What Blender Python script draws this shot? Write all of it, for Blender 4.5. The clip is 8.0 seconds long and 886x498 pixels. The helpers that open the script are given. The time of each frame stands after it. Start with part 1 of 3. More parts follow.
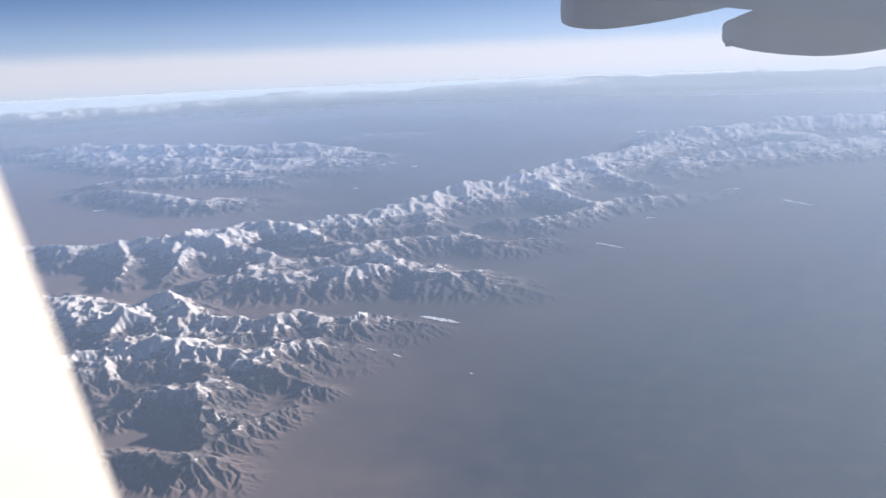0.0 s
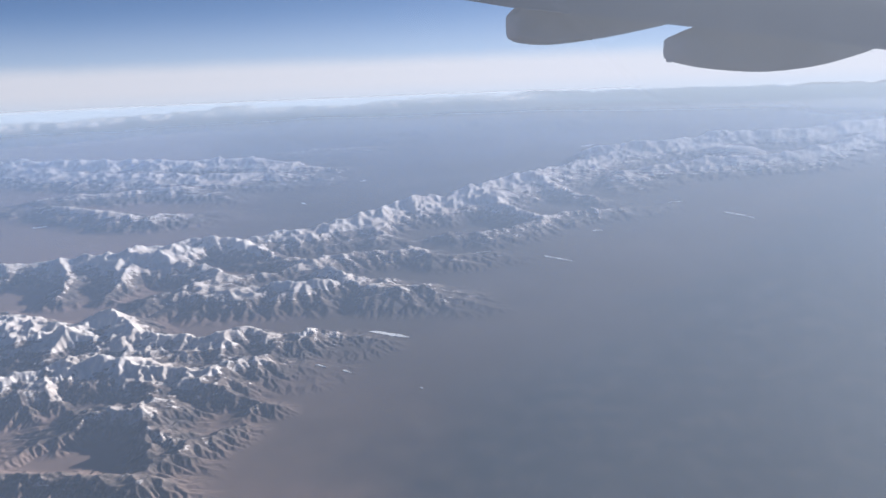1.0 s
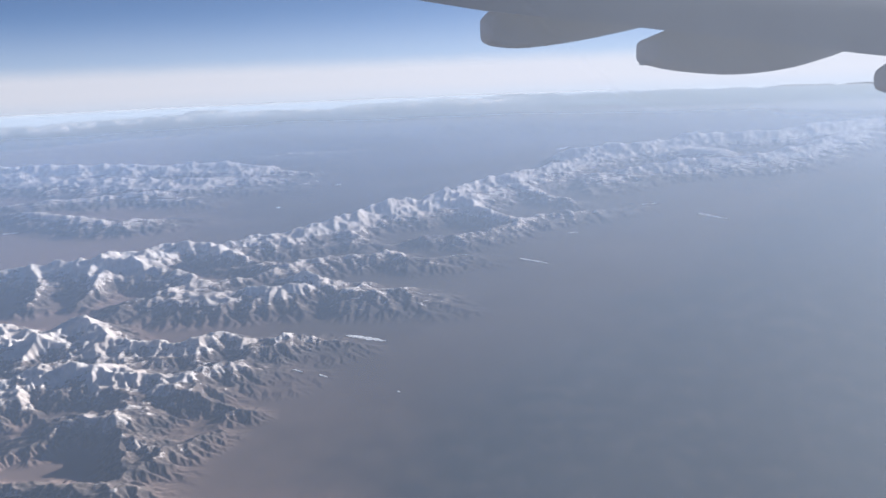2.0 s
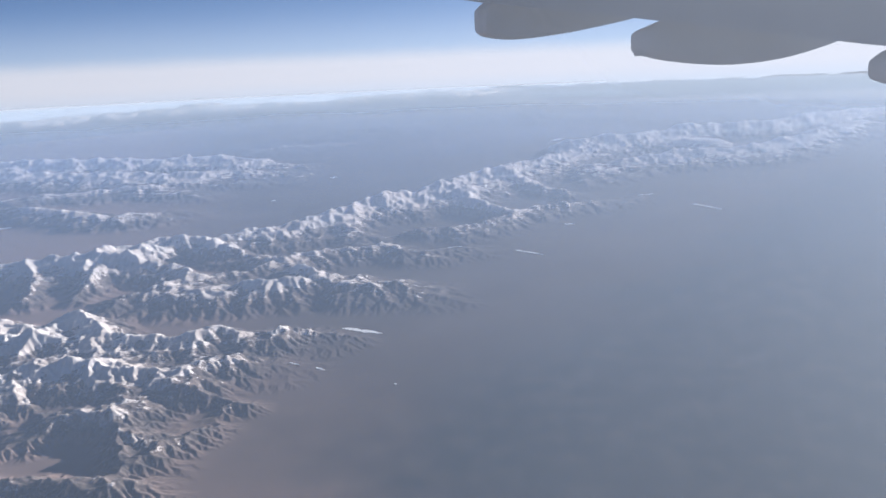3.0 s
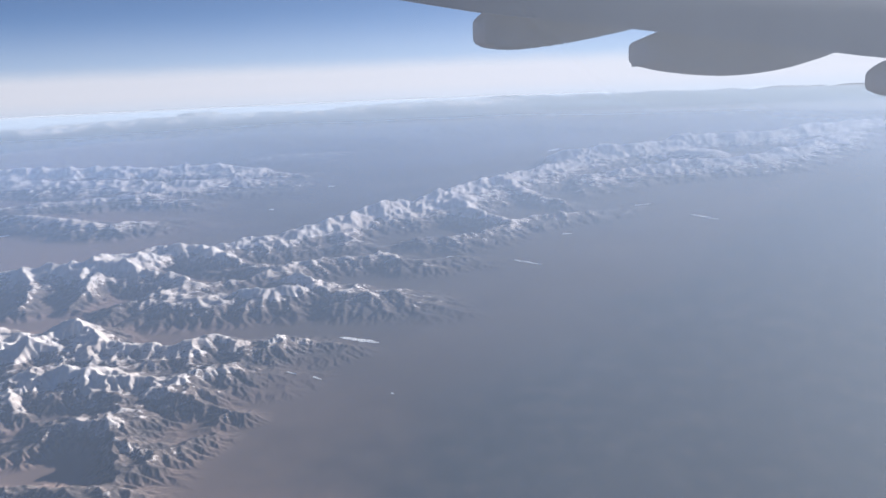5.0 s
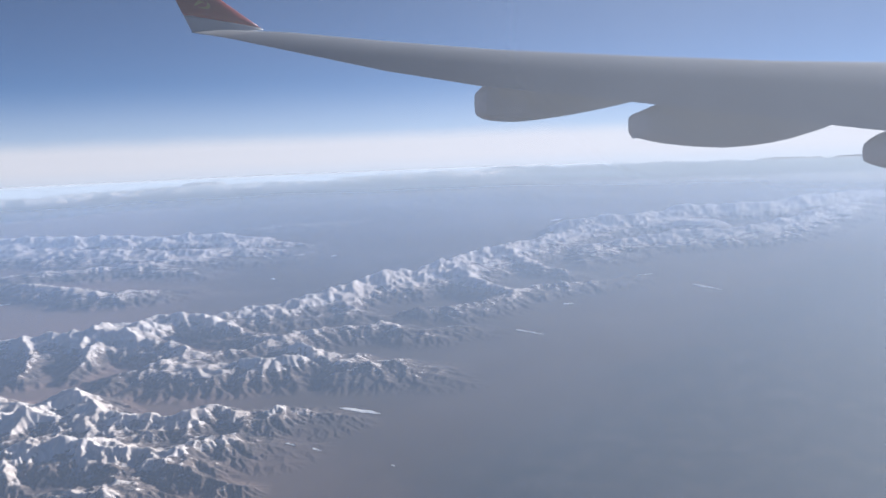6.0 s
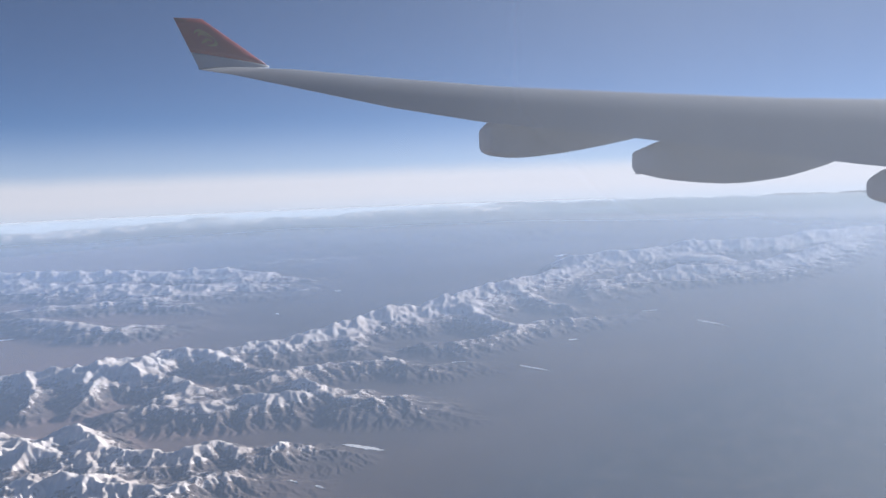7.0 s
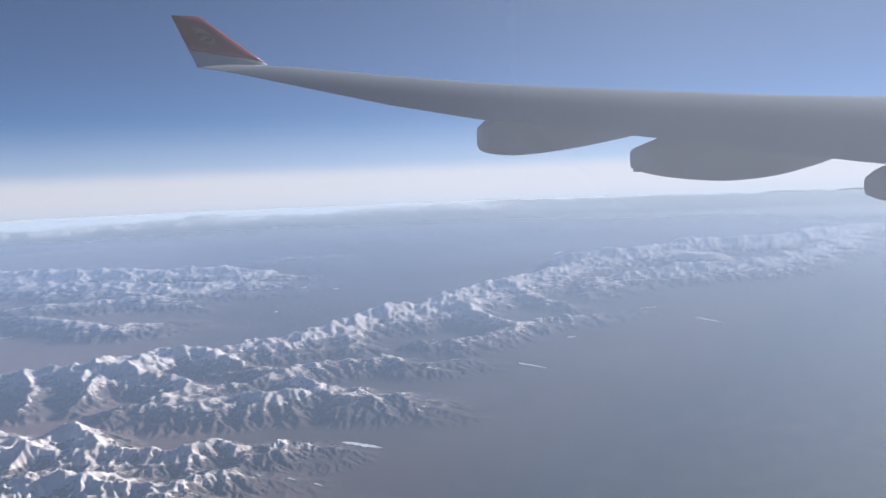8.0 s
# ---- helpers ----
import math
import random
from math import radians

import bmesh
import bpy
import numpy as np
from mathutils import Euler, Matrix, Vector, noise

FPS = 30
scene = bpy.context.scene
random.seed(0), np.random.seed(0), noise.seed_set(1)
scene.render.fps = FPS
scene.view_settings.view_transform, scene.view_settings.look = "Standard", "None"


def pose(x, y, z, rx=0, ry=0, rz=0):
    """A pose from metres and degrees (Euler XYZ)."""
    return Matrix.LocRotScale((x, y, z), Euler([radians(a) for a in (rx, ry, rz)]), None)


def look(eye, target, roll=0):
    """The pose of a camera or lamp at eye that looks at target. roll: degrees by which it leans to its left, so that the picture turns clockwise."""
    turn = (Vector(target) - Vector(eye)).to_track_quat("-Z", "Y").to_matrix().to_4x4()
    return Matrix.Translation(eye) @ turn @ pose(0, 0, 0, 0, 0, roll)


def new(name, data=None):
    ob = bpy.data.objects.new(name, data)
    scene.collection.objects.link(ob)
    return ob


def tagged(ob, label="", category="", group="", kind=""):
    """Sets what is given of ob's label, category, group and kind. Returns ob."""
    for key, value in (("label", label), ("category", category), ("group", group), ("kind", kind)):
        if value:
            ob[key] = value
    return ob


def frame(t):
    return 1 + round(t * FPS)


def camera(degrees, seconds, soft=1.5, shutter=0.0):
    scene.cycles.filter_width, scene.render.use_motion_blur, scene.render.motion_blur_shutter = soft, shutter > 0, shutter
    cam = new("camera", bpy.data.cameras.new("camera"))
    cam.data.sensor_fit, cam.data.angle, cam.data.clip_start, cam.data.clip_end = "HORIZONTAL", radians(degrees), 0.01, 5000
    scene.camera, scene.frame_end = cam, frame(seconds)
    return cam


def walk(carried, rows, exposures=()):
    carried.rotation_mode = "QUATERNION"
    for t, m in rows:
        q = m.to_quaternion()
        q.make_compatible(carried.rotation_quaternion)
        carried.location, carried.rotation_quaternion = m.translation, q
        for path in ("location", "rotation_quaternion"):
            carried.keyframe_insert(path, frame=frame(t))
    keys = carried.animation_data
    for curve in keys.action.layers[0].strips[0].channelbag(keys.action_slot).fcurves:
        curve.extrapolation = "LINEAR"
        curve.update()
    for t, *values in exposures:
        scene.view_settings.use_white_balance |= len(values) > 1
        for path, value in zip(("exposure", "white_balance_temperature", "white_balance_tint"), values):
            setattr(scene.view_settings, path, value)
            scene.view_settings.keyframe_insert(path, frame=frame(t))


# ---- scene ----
cam = camera(54.0, 8.0, soft=1.5)
rows = [
    (0.0, 12.75, 2.23, 4.99), (0.5, 12.57, 2.36, 4.48), (1.0, 11.94, 2.05, 1.60), (1.5, 11.65, 1.90, 0.27),
    (3.0, 12.32, 2.46, -0.39), (3.5, 12.44, 2.45, -0.54), (4.0, 12.50, 2.51, -0.49), (5.3, 10.74, 2.20, -0.49),
    (5.5, 9.58, 2.26, -0.51), (6.0, 7.12, 2.15, -0.36), (6.5, 5.73, 2.23, -0.11), (7.0, 4.78, 2.09, -0.06),
    (7.5, 4.71, 2.10, -0.13), (8.0, 4.94, 2.14, -0.19),
]
EYE = 100.0          # height of the eye above the plain; the land is built at one hundredth of its size
cam.data.dof.use_dof, cam.data.dof.focus_distance, cam.data.dof.aperture_fstop = True, 400.0, 11.0
STEP = {0.0: 0.0, 0.5: 0.007, 1.0: 0.018}   # small shift of the hand along the cabin
AXIS = radians(28.2)
LEFT = Vector((-math.sin(AXIS), math.cos(AXIS), 0.0))     # out of the cabin, along the wing
AHEAD = Vector((math.cos(AXIS), math.sin(AXIS), 0.0))     # flight direction


def hand(t):
    p = AHEAD * STEP.get(t, 0.018)
    return p.x, p.y, EYE


walk(cam, [(t, pose(*hand(t), 90 - down, lean, turn)) for t, down, lean, turn in rows], [(0.0, 1.42, 5850.0, 12.0), (0.5, 1.30, 5850.0, 12.0), (1.5, 1.34, 5850.0, 12.0), (6.0, 1.37, 5850.0, 12.0), (7.5, 1.30, 5850.0, 12.0), (8.0, 1.30, 5850.0, 12.0)])

# ---- light ----
SUN_AZ, SUN_EL = radians(53.5), radians(15.5)
sun_way = Vector((math.sin(SUN_AZ) * math.cos(SUN_EL), math.cos(SUN_AZ) * math.cos(SUN_EL), math.sin(SUN_EL)))
world = bpy.data.worlds.new("world")
scene.world = world
world.use_nodes = True
wn, wl = world.node_tree.nodes, world.node_tree.links
sky = wn.new("ShaderNodeTexSky")
sky.sky_type, sky.sun_disc = "NISHITA", False
sky.sun_elevation, sky.sun_rotation = SUN_EL, SUN_AZ
sky.altitude, sky.air_density, sky.dust_density, sky.ozone_density = 10000, 1.0, 1.2, 1.5
wn["Background"].inputs["Strength"].default_value = 0.034
wl.new(sky.outputs[0], wn["Background"].inputs["Color"])
sun_data = bpy.data.lights.new("sun", "SUN")
sun_data.energy, sun_data.angle, sun_data.color = 5.0, radians(0.5), (1.0, 0.91, 0.80)
sun = new("sun", sun_data)
sun.matrix_world = look((0, 0, 400), Vector((0, 0, 400)) - sun_way)


# ---- materials ----
class Nodes:
    """A node material in the making."""

    def __init__(self, name):
        self.mat = bpy.data.materials.new(name)
        self.mat.use_nodes = True
        self.n, self.l = self.mat.node_tree.nodes, self.mat.node_tree.links
        self.bsdf = self.n["Principled BSDF"]
        self.out = self.n["Material Output"]

    def put(self, kind, **inputs):
        node = self.n.new(kind)
        for key, value in inputs.items():
            self.feed(node, key, value)
        return node

    def feed(self, node, key, value):
        socket = node.inputs[int(key[1:])] if key[0] == "i" and key[1:].isdigit() else node.inputs[key.replace("_", " ")]
        if isinstance(value, bpy.types.NodeSocket):
            self.l.new(value, socket)
        else:
            socket.default_value = value

    def noise(self, scale, detail=4.0, rough=0.55, vector=None, distortion=0.0):
        node = self.put("ShaderNodeTexNoise", Scale=scale, Detail=detail, Roughness=rough, Distortion=distortion)
        if vector is not None:
            self.l.new(vector, node.inputs["Vector"])
        return node.outputs["Fac"]

    def span(self, value, a, b, c=0.0, d=1.0):
        node = self.put("ShaderNodeMapRange", Value=value)
        node.interpolation_type = "SMOOTHSTEP"
        for key, v in zip(("From Min", "From Max", "To Min", "To Max"), (a, b, c, d)):
            node.inputs[key].default_value = v
        return node.outputs[0]

    def sum(self, op, a, b):
        node = self.n.new("ShaderNodeMath")
        node.operation = op
        self.feed(node, "i0", a)
        self.feed(node, "i1", b)
        return node.outputs[0]

    def blend(self, fac, a, b):
        node = self.n.new("ShaderNodeMix")
        node.data_type = "RGBA"
        self.feed(node, "i0", fac)
        self.feed(node, "i6", a if isinstance(a, bpy.types.NodeSocket) else (*a, 1))
        self.feed(node, "i7", b if isinstance(b, bpy.types.NodeSocket) else (*b, 1))
        return node.outputs[2]

    def bump(self, height, strength, distance):
        node = self.put("ShaderNodeBump", Height=height, Strength=strength, Distance=distance)
        self.l.new(node.outputs[0], self.bsdf.inputs["Normal"])

    def place(self):
        return self.n.new("ShaderNodeNewGeometry").outputs["Position"]


def painted(name, colour, rough=0.45, spread=0.12, scale=3.0, metal=0.0, bump=0.0):
    m = Nodes(name)
    at = m.n.new("ShaderNodeTexCoord").outputs["Object"]
    big = m.span(m.noise(scale, 5, 0.6, at), 0.3, 0.7)
    fine = m.noise(scale * 14, 3, 0.6, at)
    dark = tuple(c * (1 - spread) for c in colour)
    tone = m.blend(big, dark, colour)
    tone = m.blend(m.span(fine, 0.35, 0.75, 0.0, spread), tone, tuple(c * 0.6 for c in colour))
    m.feed(m.bsdf, "Base_Color", tone)
    m.feed(m.bsdf, "Metallic", metal)
    m.feed(m.bsdf, "Roughness", m.span(fine, 0.2, 0.8, rough - 0.06, rough + 0.08))
    if bump:
        m.bump(fine, bump, 0.002)
    return m.mat


def land_material():
    m = Nodes("land")
    geo = m.n.new("ShaderNodeNewGeometry")
    at = geo.outputs["Position"]
    up = m.put("ShaderNodeSeparateXYZ", Vector=geo.outputs["Normal"]).outputs["Z"]
    high = m.put("ShaderNodeSeparateXYZ", Vector=at).outputs["Z"]
    broad = m.noise(0.012, 5, 0.6, at)
    mid = m.noise(0.08, 6, 0.62, at)
    fine = m.noise(0.7, 5, 0.65, at)
    sep = m.put("ShaderNodeSeparateXYZ", Vector=at)
    # gravel fans along the foot of the range, dark farmland further out
    foot = m.sum("SUBTRACT", m.sum("MULTIPLY", m.sum("ADD", sep.outputs[0], 70.0), 0.806), m.sum("MULTIPLY", m.sum("SUBTRACT", sep.outputs[1], 200.0), 0.59))
    foot = m.sum("ADD", foot, m.sum("MULTIPLY", m.sum("SUBTRACT", broad, 0.5), 110.0))
    fan = m.blend(m.span(broad, 0.35, 0.65), (0.060, 0.047, 0.041), (0.086, 0.066, 0.055))
    farm = m.blend(m.span(mid, 0.35, 0.7), (0.022, 0.029, 0.039), (0.030, 0.036, 0.044))
    loess = m.blend(m.span(foot, -15.0, 55.0), fan, farm)
    loess = m.blend(m.span(mid, 0.45, 0.75, 0.0, 0.3), loess, (0.070, 0.062, 0.058))
    beyond = m.sum("ADD", sep.outputs[0], m.sum("MULTIPLY", sep.outputs[1], 0.3))
    beyond = m.sum("ADD", beyond, m.sum("MULTIPLY", m.sum("SUBTRACT", broad, 0.5), 160.0))
    loess = m.blend(m.span(beyond, -60.0, 70.0, 0.8, 0.0), loess, (0.25, 0.18, 0.155))   # pale dry basin beyond the range
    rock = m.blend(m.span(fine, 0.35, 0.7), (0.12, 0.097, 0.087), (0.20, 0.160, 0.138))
    snow = m.blend(m.span(mid, 0.3, 0.7), (0.78, 0.735, 0.70), (0.56, 0.49, 0.44))
    line = m.sum("ADD", high, m.sum("MULTIPLY", m.sum("SUBTRACT", mid, 0.5), 11.0))
    line = m.sum("ADD", line, m.sum("MULTIPLY", m.sum("SUBTRACT", fine, 0.5), 7.0))
    line = m.sum("ADD", line, m.sum("MULTIPLY", m.sum("SUBTRACT", m.noise(0.22, 4, 0.6, at), 0.5), 13.0))
    line = m.sum("SUBTRACT", line, m.span(sep.outputs[1], 480.0, 850.0, 0.0, 0.6))
    line = m.sum("SUBTRACT", line, m.span(sep.outputs[1], 1450.0, 1650.0, 0.0, 2.0))
    south = m.sum("SUBTRACT", sep.outputs[1], m.sum("MULTIPLY", sep.outputs[0], 0.4))
    line = m.sum("SUBTRACT", line, m.span(south, 1120.0, 1200.0, 0.0, 14.0))   # the snow line rises southwards
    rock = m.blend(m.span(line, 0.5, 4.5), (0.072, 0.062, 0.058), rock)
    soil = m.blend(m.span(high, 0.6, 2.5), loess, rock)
    cover = m.span(line, 4.6, 6.6)
    cover = m.sum("MULTIPLY", cover, m.span(up, 0.52, 0.74))
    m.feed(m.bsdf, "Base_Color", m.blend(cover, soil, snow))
    m.feed(m.bsdf, "Roughness", 0.9)
    m.feed(m.bsdf, "Specular_IOR_Level", 0.15)
    grit = m.sum("ADD", fine, m.sum("MULTIPLY", m.noise(0.3, 4, 0.6, at), 1.6))
    m.bump(m.sum("MULTIPLY", grit, m.span(high, 0.8, 3.0)), 0.6, 0.30)
    return m.mat


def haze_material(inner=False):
    """Aerial haze painted on sheets: nearly clear near the aircraft's track, denser and paler with distance."""
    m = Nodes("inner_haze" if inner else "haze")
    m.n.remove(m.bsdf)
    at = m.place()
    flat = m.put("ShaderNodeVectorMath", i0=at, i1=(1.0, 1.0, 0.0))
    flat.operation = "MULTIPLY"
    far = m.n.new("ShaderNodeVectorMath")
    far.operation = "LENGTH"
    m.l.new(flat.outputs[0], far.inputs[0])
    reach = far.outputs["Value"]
    # opacity set by distance from the eye, as depth grows with the slant path
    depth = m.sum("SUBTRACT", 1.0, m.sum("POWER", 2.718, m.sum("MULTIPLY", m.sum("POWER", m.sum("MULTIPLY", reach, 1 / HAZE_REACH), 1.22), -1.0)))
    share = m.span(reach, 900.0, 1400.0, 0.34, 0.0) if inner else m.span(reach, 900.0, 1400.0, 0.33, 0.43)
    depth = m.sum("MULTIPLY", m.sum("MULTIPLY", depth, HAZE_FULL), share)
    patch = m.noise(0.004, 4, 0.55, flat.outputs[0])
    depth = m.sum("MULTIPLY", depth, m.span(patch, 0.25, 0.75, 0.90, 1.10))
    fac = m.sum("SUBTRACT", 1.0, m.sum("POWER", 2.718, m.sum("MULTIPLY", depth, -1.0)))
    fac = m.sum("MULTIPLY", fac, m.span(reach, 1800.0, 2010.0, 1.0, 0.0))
    # haze colour painted whiter with distance
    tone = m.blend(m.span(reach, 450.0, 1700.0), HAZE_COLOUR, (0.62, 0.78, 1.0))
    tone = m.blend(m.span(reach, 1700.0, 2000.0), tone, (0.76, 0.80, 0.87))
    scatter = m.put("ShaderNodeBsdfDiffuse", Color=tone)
    # gloss added to brighten the sheets towards the sun
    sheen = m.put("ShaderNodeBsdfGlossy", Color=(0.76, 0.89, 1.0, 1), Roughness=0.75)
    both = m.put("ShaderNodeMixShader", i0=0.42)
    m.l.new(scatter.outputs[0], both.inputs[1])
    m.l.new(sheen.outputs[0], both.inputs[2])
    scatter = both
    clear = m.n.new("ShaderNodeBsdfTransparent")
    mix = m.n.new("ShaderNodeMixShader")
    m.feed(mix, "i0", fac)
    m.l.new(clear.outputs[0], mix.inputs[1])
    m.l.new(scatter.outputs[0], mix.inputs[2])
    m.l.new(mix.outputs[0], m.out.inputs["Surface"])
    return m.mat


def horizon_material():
    """The bright band of distant haze along the horizon, a plain backdrop that glows by itself and thins out upwards.
    """
    m = Nodes("glowing_horizon_haze")
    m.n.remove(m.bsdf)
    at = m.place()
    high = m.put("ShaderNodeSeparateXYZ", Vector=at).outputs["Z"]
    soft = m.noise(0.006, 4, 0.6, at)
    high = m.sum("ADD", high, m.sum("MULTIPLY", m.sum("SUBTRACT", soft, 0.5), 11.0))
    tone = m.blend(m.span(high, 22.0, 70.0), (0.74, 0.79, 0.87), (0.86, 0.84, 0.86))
    side = m.span(m.put("ShaderNodeSeparateXYZ", Vector=at).outputs["X"], -1500.0, 1500.0, 0.84, 1.18)   # sunward brightening put into the glow
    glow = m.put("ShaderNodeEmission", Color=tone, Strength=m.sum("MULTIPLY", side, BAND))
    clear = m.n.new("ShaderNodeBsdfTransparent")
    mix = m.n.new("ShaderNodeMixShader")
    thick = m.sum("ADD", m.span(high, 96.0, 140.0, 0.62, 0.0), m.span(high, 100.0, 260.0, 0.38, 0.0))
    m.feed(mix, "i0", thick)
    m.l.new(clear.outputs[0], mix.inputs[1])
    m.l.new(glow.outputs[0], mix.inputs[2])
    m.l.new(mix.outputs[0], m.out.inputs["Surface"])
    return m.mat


def pane_material():
    """Scratched, dusty acrylic: clear, with a little light scattered on its way in and sun glare painted in."""
    m = Nodes("window_acrylic")
    m.n.remove(m.bsdf)
    at = m.n.new("ShaderNodeTexCoord").outputs["Object"]
    dust_glare = m.span(m.noise(9.0, 5, 0.6, at), 0.25, 0.8, 0.8, 1.2)
    fore = m.put("ShaderNodeVectorMath", i0=m.place(), i1=tuple(AHEAD))
    fore.operation = "DOT_PRODUCT"
    # scatter raised towards the fore edge of the pane, painting in window glare
    dust_glare = m.sum("MULTIPLY", dust_glare, m.span(fore.outputs["Value"], -0.20, 0.40, PANE_DUST_GLARE * 0.75, PANE_DUST_GLARE * 0.85))
    # a veil of sun glare painted into the upper fore corner
    above = m.put("ShaderNodeSeparateXYZ", Vector=m.place()).outputs["Z"]
    def gate(value, middle, width):
        grow = m.sum("POWER", 2.718, m.sum("MULTIPLY", m.sum("SUBTRACT", value, middle), -1.0 / width))
        return m.sum("DIVIDE", 1.0, m.sum("ADD", 1.0, grow))

    glare = m.sum("MULTIPLY", m.sum("MULTIPLY", gate(fore.outputs["Value"], 0.135, 0.034), gate(above, EYE - 0.014, 0.018)), 0.85)
    dust_glare = m.sum("ADD", dust_glare, m.sum("MULTIPLY", glare, m.span(m.noise(5.0, 4, 0.6, at), 0.2, 0.7, 0.6, 1.1)))
    dust_glare = m.sum("MULTIPLY", 0.40, m.sum("SUBTRACT", 1.0, m.sum("POWER", 2.718, m.sum("MULTIPLY", dust_glare, -1 / 0.40))))
    scatter = m.put("ShaderNodeBsdfTranslucent", Color=(0.86, 0.94, 1.0, 1))
    clear = m.n.new("ShaderNodeBsdfTransparent")
    mix = m.n.new("ShaderNodeMixShader")
    m.feed(mix, "i0", dust_glare)
    m.l.new(clear.outputs[0], mix.inputs[1])
    m.l.new(scatter.outputs[0], mix.inputs[2])
    m.l.new(mix.outputs[0], m.out.inputs["Surface"])
    return m.mat


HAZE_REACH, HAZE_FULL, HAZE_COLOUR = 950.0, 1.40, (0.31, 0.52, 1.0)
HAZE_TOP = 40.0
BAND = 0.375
PANE_DUST_GLARE = 0.12
LAND = land_material()
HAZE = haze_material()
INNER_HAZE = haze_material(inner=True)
HORIZON = horizon_material()
ACRYLIC = pane_material()
WING_GREY = painted("wing_grey", (0.26, 0.285, 0.33), 0.5, 0.10, 0.8)
FAIRING_GREY = painted("fairing_grey", (0.30, 0.32, 0.36), 0.5, 0.10, 1.2)
RED = painted("red_paint", (0.21, 0.024, 0.036), 0.5, 0.12, 1.5)
YELLOW = painted("yellow_paint", (0.30, 0.19, 0.07), 0.5, 0.12, 2.0)
SILVER = painted("pale_grey_paint", (0.34, 0.36, 0.40), 0.4, 0.10, 1.5)
CREAM = painted("cabin_plastic", (0.36, 0.32, 0.275), 0.55, 0.06, 12.0, bump=0.1)
ICE = painted("snowy_ice", (0.82, 0.83, 0.84), 0.6, 0.12, 0.5)


def part(name, bm, material, parent=None, label="", smooth=False):
    mesh = bpy.data.meshes.new(name)
    bm.normal_update()
    bm.to_mesh(mesh)
    bm.free()
    if smooth:
        mesh.shade_smooth()
    mesh.materials.append(material)
    ob = new(name, mesh)
    if parent is not None:
        ob.parent = parent
    if label:
        ob["label"] = label
    return ob


def grid(bm, rings, closed=True, caps=True):
    """Skins rings of points of one length."""
    made = [[bm.verts.new(p) for p in ring] for ring in rings]
    n = len(made[0])
    for a, b in zip(made, made[1:]):
        for i in range(n if closed else n - 1):
            j = (i + 1) % n
            bm.faces.new((a[i], a[j], b[j], b[i]))
    if caps:
        bm.faces.new(made[0])
        bm.faces.new(list(reversed(made[-1])))
    bmesh.ops.recalc_face_normals(bm, faces=bm.faces[:])


# ---- the land ----
def hashed(ix, iy, seed):
    h = (ix.astype(np.int64) * 374761393 + iy.astype(np.int64) * 668265263 + seed * 1274126177) & 0xFFFFFFFF
    h = ((h ^ (h >> 13)) * 1274126177) & 0xFFFFFFFF
    h = ((h ^ (h >> 16)) * 2246822519) & 0xFFFFFFFF
    return ((h ^ (h >> 15)) & 0xFFFFFF) / float(0xFFFFFF)


def value_noise(x, y, seed):
    ix, iy = np.floor(x), np.floor(y)
    fx, fy = x - ix, y - iy
    fx, fy = fx * fx * (3 - 2 * fx), fy * fy * (3 - 2 * fy)
    a, b = hashed(ix, iy, seed), hashed(ix + 1, iy, seed)
    c, d = hashed(ix, iy + 1, seed), hashed(ix + 1, iy + 1, seed)
    return (a + (b - a) * fx) * (1 - fy) + (c + (d - c) * fx) * fy - 0.5


def fractal(x, y, size, octaves, seed):
    total, gain = 0.0, 1.0
    for k in range(octaves):
        total = total + gain * value_noise(x / size + 17.3 * k, y / size - 9.1 * k, seed + k)
        size, gain = size / 2.03, gain * 0.5
    return total


# crests of the ranges: reach of the far and of the near flank, then plan place and height of each bend
NEAR_FRONT = [
    (9, 16, [(-131, 202, 4.2), (-104, 199, 4.2), (-92, 196, 4.2), (-84, 194, 3.4), (-75, 194, 1.7)]),
    (26, 7, [(-117, 220, 1.7), (-112, 231, 4.7), (-101, 230, 6.0), (-98, 231, 6.4)]),
    (24, 7, [(-98, 231, 6.4), (-92, 220, 4.7), (-88, 207, 2.5), (-87, 200, 1.3)]),
    (9, 9, [(-84, 204, 2.5), (-81, 207, 3.8), (-78, 212, 4.2), (-73, 220, 3.4), (-67, 228, 1.3)]),
]
NEAR_BACK = [
    (20, 28, [(-163, 252, 7.6), (-142, 260, 8.5), (-136, 267, 8.5), (-122, 271, 8.9), (-111, 270, 7.6), (-100, 264, 6.8), (-86, 266, 7.2), (-83, 273, 7.6), (-73, 278, 5.1), (-62, 280, 1.7)]),
    (10, 10, [(-93, 257, 6.4), (-78, 253, 5.1), (-63, 244, 3.4), (-70, 237, 1.3)]),
    (34, 40, [(-213, 333, 8.5), (-165, 308, 8.5), (-157, 305, 8.1), (-144, 295, 6.0)]),
    (22, 26, [(-157, 310, 6.0), (-148, 311, 8.5), (-145, 326, 10.2), (-131, 313, 8.9), (-116, 296, 7.6), (-105, 298, 7.2), (-91, 301, 6.4), (-88, 305, 7.2), (-72, 303, 6.4), (-62, 306, 6.8), (-48, 307, 2.5)]),
]
